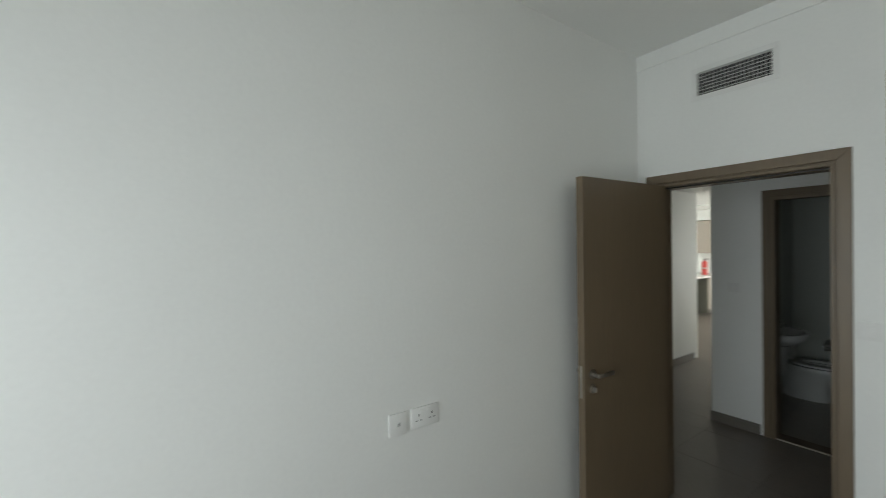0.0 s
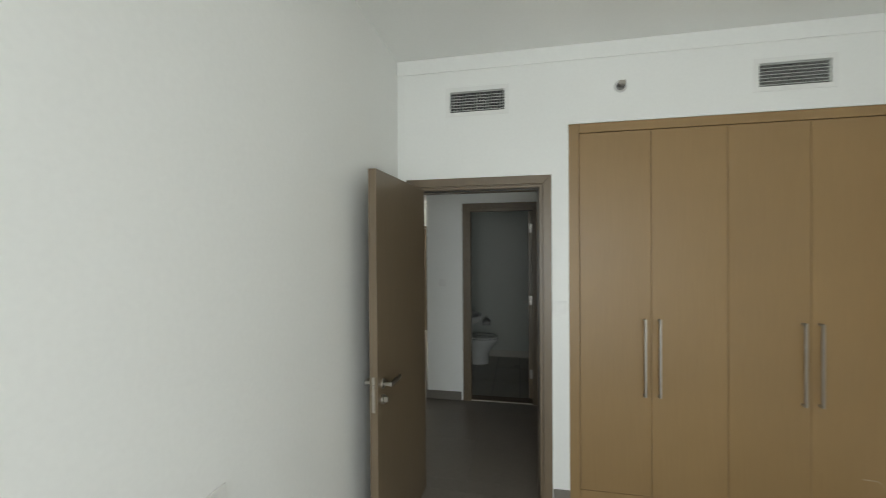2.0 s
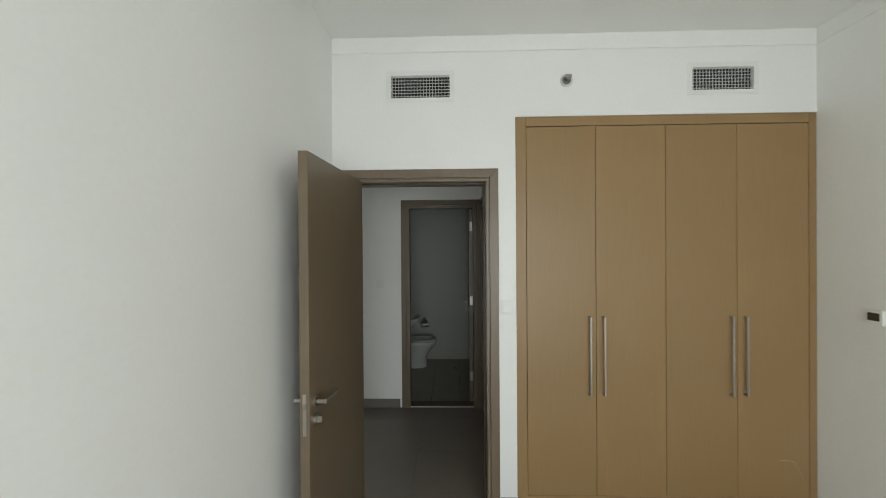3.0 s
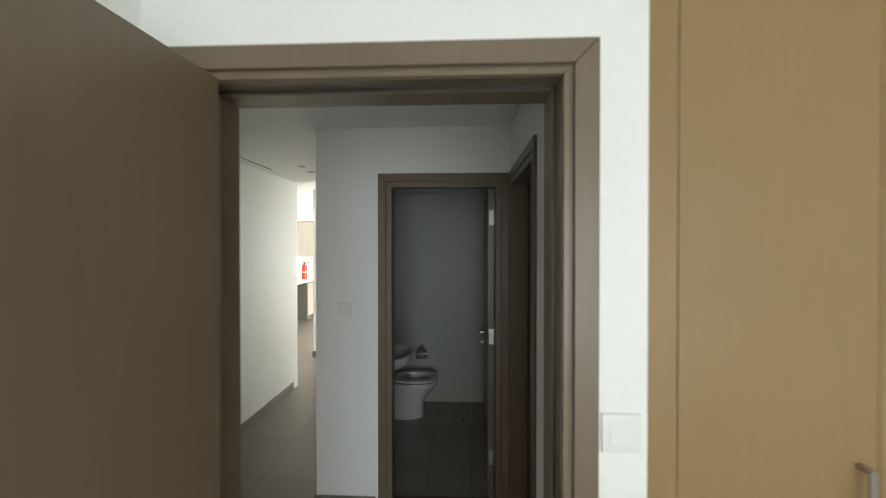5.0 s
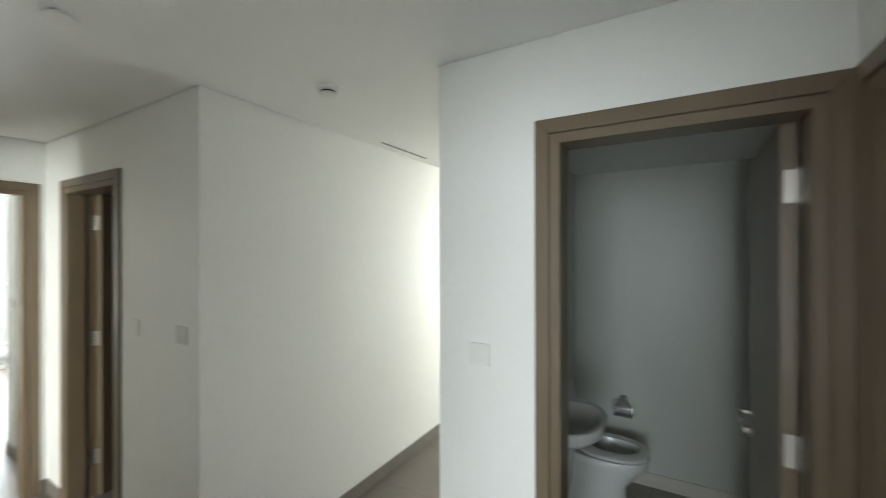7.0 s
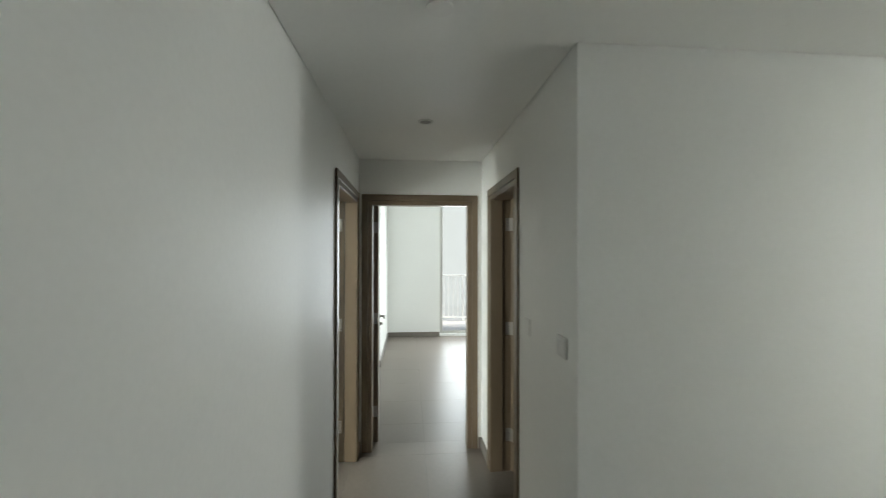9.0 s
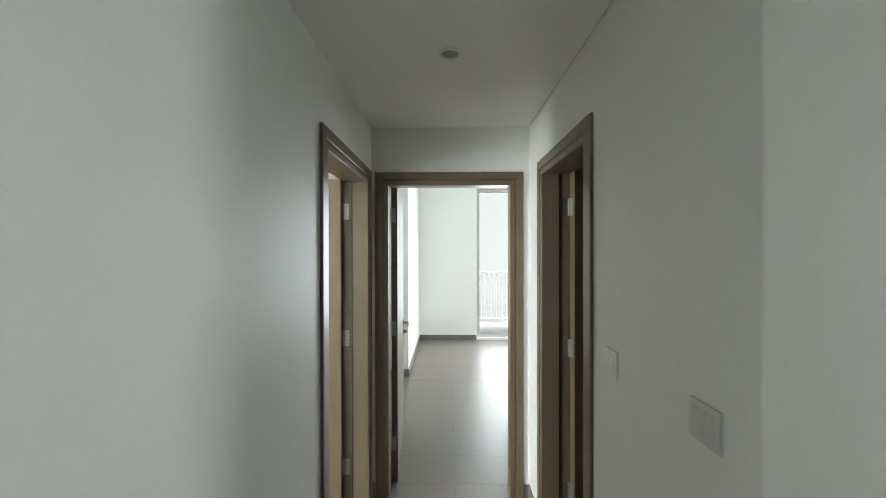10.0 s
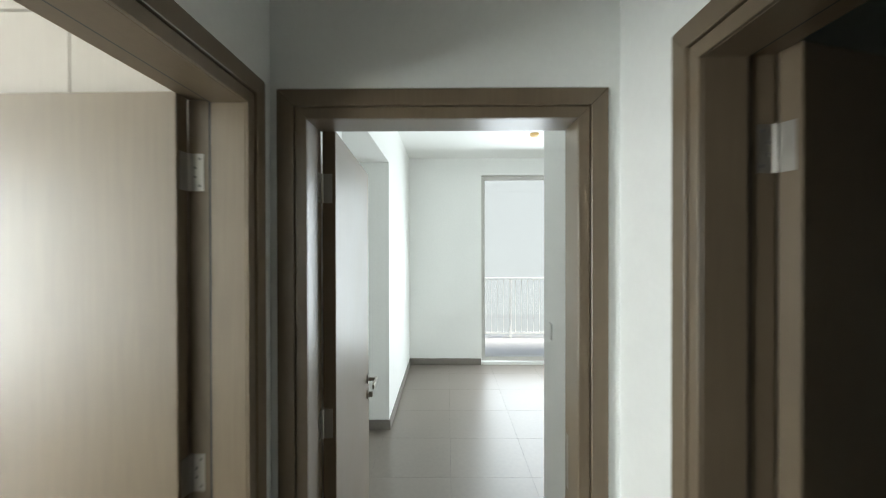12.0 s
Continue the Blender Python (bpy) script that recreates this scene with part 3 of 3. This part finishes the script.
part("lens", lathe(bmesh.new(), [(0.033, -0.0005), (0.033, -0.0028), (0.01, -0.003)]), LENS, dl, "dull metal lens", smooth=True)
dl2 = copy_thing(dl, pose(0.462, 0.864, HC))
dl3 = copy_thing(dl, pose(-0.77, 2.83, HC))
copy_thing(dsc, pose(-0.785, 3.11, HC))
sm = ceiling_round("smoke_detector", -0.745, 1.546, [(0.050, 0), (0.050, 0.016), (0.044, 0.020)], PLASTIC,
                   "white smoke detector under the hall ceiling", "smoke detector")
part("chamber", lathe(bmesh.new(), [(0.034, -0.020), (0.034, -0.030)]), BLACK, sm, "dark smoke inlet slot", smooth=True)
part("cap", lathe(bmesh.new(), [(0.040, -0.030), (0.040, -0.038), (0.028, -0.046), (0.008, -0.048)]), PLASTIC, sm, smooth=True)
kl = ceiling_round("ceiling_light", -2.63, 7.38, [(0.20, 0), (0.20, 0.018), (0.185, 0.026)], VENTWHITE,
                   "flat round white ceiling light, switched off, in the kitchen", "ceiling light", 2.58)
part("diffuser", lathe(bmesh.new(), [(0.178, -0.024), (0.178, -0.029), (0.12, -0.034), (0.01, -0.036)]), PLASTIC, kl, "opal diffuser", smooth=True)
sl = thing("slot_diffuser", "long narrow dark air slot in the corridor ceiling", "air vent", pose(-1.135, 2.715, HC))
# flat dark strip in place of the slot's shaded opening
part("slot", one_box(-0.009, 0.009, -0.29, 0.29, -0.0015, 0.002), DARK, sl)
for x in (-0.016, 0.016):
    part("rim", one_box(x - 0.007, x + 0.007, -0.30, 0.30, -0.003, 0.002, bevel=0.001), VENTWHITE, sl)
st2 = thing("smoke_detector", "smoke detector with an orange dust cap under the ceiling", "smoke detector", pose(-6.5, 1.70, 2.98))
part("body", lathe(bmesh.new(), [(0.05, 0), (0.05, -0.02), (0.035, -0.035), (0.01, -0.04)]), CAP, st2, smooth=True)

# ---- bathroom ----
to = thing("toilet", "white ceramic floor-standing toilet with seat down and lid up", "toilet", pose(-0.022, 3.09, 0) @ Matrix.Diagonal((1, 1, 0.94, 1)))
bm = loft(bmesh.new(), [oval(0.20, 0, 0.0, 0.200, 0.125), oval(0.20, 0, 0.02, 0.205, 0.130), oval(0.20, 0, 0.16, 0.200, 0.125), oval(0.23, 0, 0.26, 0.235, 0.155),
                        oval(0.265, 0, 0.33, 0.262, 0.180), oval(0.270, 0, 0.375, 0.268, 0.186), oval(0.270, 0, 0.388, 0.262, 0.180),
                        oval(0.31, 0, 0.388, 0.175, 0.125), oval(0.31, 0, 0.33, 0.155, 0.110), oval(0.30, 0, 0.22, 0.08, 0.06)])
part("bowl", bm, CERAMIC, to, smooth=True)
bm = loft(bmesh.new(), [oval(0.31, 0, 0.394, 0.225, 0.186), oval(0.31, 0, 0.412, 0.225, 0.186), oval(0.31, 0, 0.418, 0.212, 0.174),
                        oval(0.32, 0, 0.418, 0.150, 0.108), oval(0.32, 0, 0.394, 0.142, 0.102), oval(0.31, 0, 0.394, 0.225, 0.186)], cap=False)
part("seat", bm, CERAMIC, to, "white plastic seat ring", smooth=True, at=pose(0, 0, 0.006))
for y in (-0.115, 0.115):
    part("seat_buffer", one_box(0.42, 0.44, y - 0.012, y + 0.012, 0.387, 0.401), BLACK, to, "small dark rubber seat buffer")
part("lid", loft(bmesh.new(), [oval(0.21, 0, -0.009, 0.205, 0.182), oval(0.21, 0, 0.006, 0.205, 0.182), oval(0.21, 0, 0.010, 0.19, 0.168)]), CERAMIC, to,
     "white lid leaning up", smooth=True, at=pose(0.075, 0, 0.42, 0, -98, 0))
bs = thing("washbasin", "white wall-hung ceramic washbasin on a half pedestal", "washbasin", pose(-0.025, 2.42, -0.05))
bm = loft(bmesh.new(), [oval(0.13, 0, 0.72, 0.10, 0.10), oval(0.15, 0, 0.76, 0.15, 0.18), oval(0.18, 0, 0.81, 0.178, 0.245), oval(0.185, 0, 0.86, 0.185, 0.26),
                        oval(0.185, 0, 0.868, 0.178, 0.252), oval(0.20, 0, 0.866, 0.140, 0.205), oval(0.20, 0, 0.80, 0.11, 0.15), oval(0.19, 0, 0.76, 0.05, 0.06)])
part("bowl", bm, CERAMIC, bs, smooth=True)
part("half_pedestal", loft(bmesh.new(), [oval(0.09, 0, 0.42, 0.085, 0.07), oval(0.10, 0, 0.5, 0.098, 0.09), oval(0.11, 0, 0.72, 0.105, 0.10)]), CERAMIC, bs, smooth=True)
bm = tube(bmesh.new(), (0.05, 0, 0.92), 0.020, 0.12, "Z")
box(bm, 0.04, 0.17, -0.013, 0.013, 0.945, 0.968, bevel=0.006, segments=2)
box(bm, 0.02, 0.06, -0.006, 0.006, 0.982, 1.00, bevel=0.004)
part("tap", bm, CHROME, bs, "chrome mixer tap", smooth=True)
pp = thing("paper_holder", "chrome toilet paper holder with a cover flap on the wall", "paper holder", pose(0.327, 3.44, 0.55))
bm = tube(bmesh.new(), (0, -0.006, 0.060), 0.024, 0.012, "Y")
tube(bm, (0, -0.024, 0.060), 0.009, 0.030, "Y")
bmesh.ops.create_uvsphere(bm, u_segments=14, v_segments=10, radius=0.013, matrix=Matrix.Translation((0, -0.042, 0.060)))
part("mount", bm, CHROME, pp, smooth=True)
rings = []
for k in range(11):
    a = k / 10
    half = 0.020 + 0.042 * min(1.0, a * 2.6) ** 0.8
    y, z = -0.040 - 0.030 * math.sin(a * math.pi * 0.62), 0.056 - 0.118 * a
    rings.append([(-half, y, z), (half, y, z), (half, y - 0.0025, z + 0.001), (-half, y - 0.0025, z + 0.001)])
part("flap", loft(bmesh.new(), rings), CHROME, pp, "mirror-bright curved cover flap", smooth=True)
bm = bmesh.new()
bend = [(0.0, 0.060), (-0.060, 0.048), (-0.078, 0.020), (-0.078, -0.018), (-0.064, -0.040), (0.074, -0.040)]
for (x0, z0), (x1, z1) in zip(bend, bend[1:]):
    run = Vector((x1 - x0, 0, z1 - z0))
    turn = run.to_track_quat("Z", "Y").to_matrix().to_4x4()
    bmesh.ops.create_cone(bm, cap_ends=True, segments=10, radius1=0.004, radius2=0.004, depth=run.length + 0.004,
                          matrix=Matrix.Translation(((x0 + x1) / 2, -0.036, (z0 + z1) / 2)) @ turn)
part("rod", bm, CHROME, pp, "bent chrome roll rod", smooth=True)
fd = thing("floor_drain", "square steel floor drain set in the bathroom tiles", "floor drain", pose(0.79, 2.96, 0.0085))
part("grate", one_box(-0.055, 0.055, -0.055, 0.055, 0, 0.003, bevel=0.001), STEEL, fd)
for i in range(5):
    # dark strips in place of the shaded slits
    part("slit", one_box(-0.040, 0.040, -0.042 + 0.019 * i, -0.036 + 0.019 * i, 0.0030, 0.0034), DARK, fd)
fixed("threshold", one_box(0.293, 0.991, 1.640, 1.776, 0, 0.012, bevel=0.003), EDGE, "dark stone threshold in the bathroom doorway", "threshold")

fixed("threshold_strip", one_box(0.293, 0.991, 1.632, 1.639, 0, 0.010, bevel=0.002), BATHSKIRT, "thin pale edge strip of the bathroom threshold", "threshold")

# ---- kitchen ----
def base_unit(m, width, opened=False):
    """Local x along the wall from 0 to width, y from the wall (0) to the front (0.57)."""
    u = thing("kitchen_cabinet", "cream laminate kitchen base cabinet under the worktop" if not opened else "open kitchen base bay without doors under the worktop", "cabinet", m, group="kitchen base units")
    bm = bmesh.new()
    foot = 0.0 if opened else 0.1
    for a, b in ((0, 0.018), (width - 0.018, width)):
        box(bm, a, b, 0, 0.57, foot, 0.88)
    box(bm, 0.018, width - 0.018, 0, 0.018, foot, 0.88)
    if not opened:
        box(bm, 0.018, width - 0.018, 0.018, 0.57, 0.1, 0.118)
    part("body", bm, TAUPE, u)
    if not opened:
        part("plinth", one_box(0, width, 0.02, 0.53, 0, 0.098), SKIRT, u, "taupe plinth")
        dd = part("door", one_box(0.002, width - 0.002, 0.572, 0.592, 0.105, 0.845, bevel=0.0015), CREAM, u)
        part("grip_rail", one_box(0.002, width - 0.002, 0.575, 0.585, 0.848, 0.876, bevel=0.002), STEEL, dd, "recessed steel grip rail")


for y1, wide, opened in ((6.5, 0.6, False), (7.0, 0.5, False), (8.04, 1.04, True), (8.38, 0.34, False)):
    base_unit(pose(-3.34, y1, 0, 0, 0, -90), wide, opened)
for x1 in (-2.10, -1.55):
    base_unit(pose(x1, 9.04, 0, 0, 0, 180), 0.55)
bm = box(bmesh.new(), -3.348, -2.70, 5.88, 8.42, 0.884, 0.924, bevel=0.004)
box(bm, -3.348, -1.53, 8.4205, 9.04, 0.884, 0.924, bevel=0.004)
tagged(part("worktop", bm, STONE), "white stone kitchen worktop round the corner", "worktop")
for x0 in (-3.34, -2.74, -2.14):
    u = thing("wall_cabinet", "cream laminate kitchen wall cabinet above the worktop", "cabinet", pose(x0, 9.05, 0), group="kitchen wall units")
    part("body", one_box(0.001, 0.599, -0.33, -0.001, 1.45, 2.30), CREAM, u)
    part("door", one_box(0.003, 0.597, -0.351, -0.332, 1.452, 2.298, bevel=0.0015), CREAM, u)
fixed("bulkhead", one_box(-3.35, -1.54, 8.68, 9.05, 2.31, 2.58), PAINT, "white painted bulkhead above the kitchen wall cabinets", "bulkhead")
fe = thing("fire_extinguisher", "red fire extinguisher standing on the kitchen worktop", "fire extinguisher", pose(-2.95, 8.32, 0.924))
part("cylinder", lathe(bmesh.new(), [(0.055, 0), (0.062, 0.008), (0.062, 0.28), (0.052, 0.32), (0.026, 0.345), (0.024, 0.36)]), RED, fe, smooth=True)
part("label_band", lathe(bmesh.new(), [(0.0625, 0.15), (0.0625, 0.18)]), CREAM, fe, "pale label band")
bm = box(bmesh.new(), -0.014, 0.014, -0.018, 0.018, 0.36, 0.395, bevel=0.003)
box(bm, -0.008, 0.115, -0.009, 0.009, 0.392, 0.404, bevel=0.003)
box(bm, 0.0, 0.10, -0.008, 0.008, 0.368, 0.378, bevel=0.003)
part("valve", bm, BLACK, fe, "dark valve with squeeze levers", smooth=True)


# ---- windows ----
def window(name, m, w, z0, z1, panels, label):
    """Frame in the plane y = 0 (0.08 deep), x from 0 to w."""
    win = thing(name, label, "window", m, kind="structure")
    f = 0.055
    for a, b, c, d in ((0, w, z1 - f, z1), (0, w, z0, z0 + f), (0, f, z0 + f, z1 - f), (w - f, w, z0 + f, z1 - f)):
        part("window_frame", one_box(a, b, 0, 0.08, c, d, bevel=0.003), ALU, win)
    pw = (w - 2 * f) / panels
    for i in range(panels):
        a = f + i * pw
        if i:
            part("mullion", one_box(a - 0.03, a + 0.03, 0.01, 0.07, z0 + f, z1 - f, bevel=0.003), ALU, win)
        g1 = part("pane", one_box(a + 0.002, a + pw - 0.002, 0.036, 0.044, z0 + f, z1 - f), GLASS, win, "clear glass pane")
        g1.visible_shadow = False
    return win


window("window_1", pose(0.25, -4.74, 0), 2.45, 0.08, 2.42, 2, "wide aluminium-framed bedroom window")
window("window_2", pose(-1.15, -4.29, 0), 0.98, 0.08, 2.6, 1, "wide aluminium-framed window of the side bedroom")
window("window_3", pose(-7.82, 1.21, 0, 0, 0, 90), 2.29, 0.04, 2.74, 2, "tall pale-framed balcony window of the end bedroom")
# unseen window, added as the opening for the corridor's fill lamp
window("window_added", pose(1.7, 9.16, 0, 0, 0, 180), 2.7, 0.06, 2.5, 3, "unseen aluminium-framed window added to light the corridor from the living room")
window("window_4", pose(4.62, 4.5, 0, 0, 0, 90), 3.7, 0.06, 2.5, 4, "wide aluminium-framed living room window")
fixed("balcony_floor", one_box(-9.6, -7.94, -0.6, 4.4, -0.2, 0.02), CONCRETE, "pale concrete balcony floor", "balcony")
rl = thing("balcony_railing", "pale metal balcony railing with upright bars", "railing", pose(-9.35, 0, 0.02))
part("top_rail", one_box(-0.025, 0.025, -0.6, 4.4, 1.08, 1.12, bevel=0.004), RAILWHITE, rl)
part("bottom_rail", one_box(-0.02, 0.02, -0.6, 4.4, 0.07, 0.11, bevel=0.004), RAILWHITE, rl)
bar = mesh_of("bar", one_box(-0.007, 0.007, -0.007, 0.007, 0.11, 1.08), RAILWHITE)
for i in range(45):
    piece("bar", bar, rl, (0, -0.55 + i * 0.11, 0))
for i in range(5):
    part("post", one_box(-0.025, 0.025, -0.6 + i * 1.23, -0.55 + i * 1.23, 0, 1.08, bevel=0.003), RAILWHITE, rl)

# ---- hazy bright sky in the distance ----
haze = bpy.data.materials.new("bright_hazy_sky")
haze.use_nodes = True
hz = haze.node_tree.nodes["Principled BSDF"]
hz.inputs["Base Color"].default_value = (0, 0, 0, 1)
hz.inputs["Emission Color"].default_value = (0.97, 1.0, 0.96, 1)
hz.inputs["Emission Strength"].default_value = 0.30
fixed("backdrop", one_box(-75, -74, -150, 150, -45, 150), haze, "bright hazy white sky in the distance", "sky")

# ---- ground far below, to the horizon ----
bm = bmesh.new()
bmesh.ops.create_grid(bm, x_segments=8, y_segments=8, size=3000)
gr = fixed("ground", bm, shader("pale_sandy_ground", (0.38, 0.35, 0.30), 0.9, scale=(0.05, 0.05, 0.05), vary=0.15, stain=0.15, stain_scale=0.01), "pale sandy ground far below the flat", "ground")
gr.location.z = -40


# ---- floors, tile by tile ----
def tiled_floor(name, x0, x1, y0, y1, tx, ty, ox, oy, material, label, gap=0.0006):
    """A grout bed with tiles of tx by ty, joints running through (ox, oy)."""
    base = fixed(name, one_box(x0, x1, y0, y1, -0.12, -0.0015), GROUT, label, "floor")
    shapes = {}
    i0, i1 = math.floor((x0 - ox) / tx + 1e-6), math.ceil((x1 - ox) / tx - 1e-6)
    j0, j1 = math.floor((y0 - oy) / ty + 1e-6), math.ceil((y1 - oy) / ty - 1e-6)
    for i in range(i0, i1):
        for j in range(j0, j1):
            a, b = max(x0, ox + i * tx), min(x1, ox + (i + 1) * tx)
            c, d = max(y0, oy + j * ty), min(y1, oy + (j + 1) * ty)
            if b - a < 0.01 or d - c < 0.01:
                continue
            key = (round(b - a, 3), round(d - c, 3))
            if key not in shapes:
                hw, hd = key[0] / 2 - gap, key[1] / 2 - gap
                shapes[key] = mesh_of("tile", one_box(-hw, hw, -hd, hd, -0.008, 0.0, bevel=0.0005), material)
            piece("tile", shapes[key], base, ((a + b) / 2, (c + d) / 2, 0))
    return base


GREY = "large grey porcelain floor tiles with thin dark joints"
tiled_floor("floor_hall", -3.36, 1.215, 0.0, 1.63, 0.6, 0.6, -0.735, 2.536, FLOOR, GREY)
tiled_floor("floor_corridor", -1.395, -0.04, 1.63, 3.7, 0.6, 0.6, -0.735, 2.536, FLOOR, GREY)
tiled_floor("floor_bedroom", -0.05, 3.1, -4.7, 0.0, 0.6, 0.6, -0.735, 2.536, FLOOR, GREY)
tiled_floor("floor_side_bedroom", -3.9, -0.05, -4.2, 0.0, 0.6, 0.6, -0.735, 2.536, FLOOR, GREY)
tiled_floor("floor_end_bedroom", -7.94, -3.36, 0.0, 3.9, 0.6, 0.6, -0.735, 2.536, FLOOR, GREY)
tiled_floor("floor_niche", -7.94, -3.95, -0.6, 0.0, 0.6, 0.6, -0.735, 2.536, FLOOR, GREY)
tiled_floor("floor_living", -3.5, 4.65, 3.7, 9.2, 0.6, 0.6, -0.735, 2.536, FLOOR, GREY)
tiled_floor("floor_bathroom", -0.04, 2.15, 1.63, 3.5, 0.32, 0.6, 0.51, 2.3, BATHFLOOR, "beige-grey bathroom floor tiles with dark joints", 0.0018)
tiled_floor("floor_store", 1.215, 3.15, 0.0, 1.63, 0.6, 0.6, -0.735, 2.536, FLOOR, GREY)
tiled_floor("floor_utility", -3.36, -1.395, 1.63, 3.1, 0.6, 0.6, -0.735, 2.536, FLOOR, GREY)
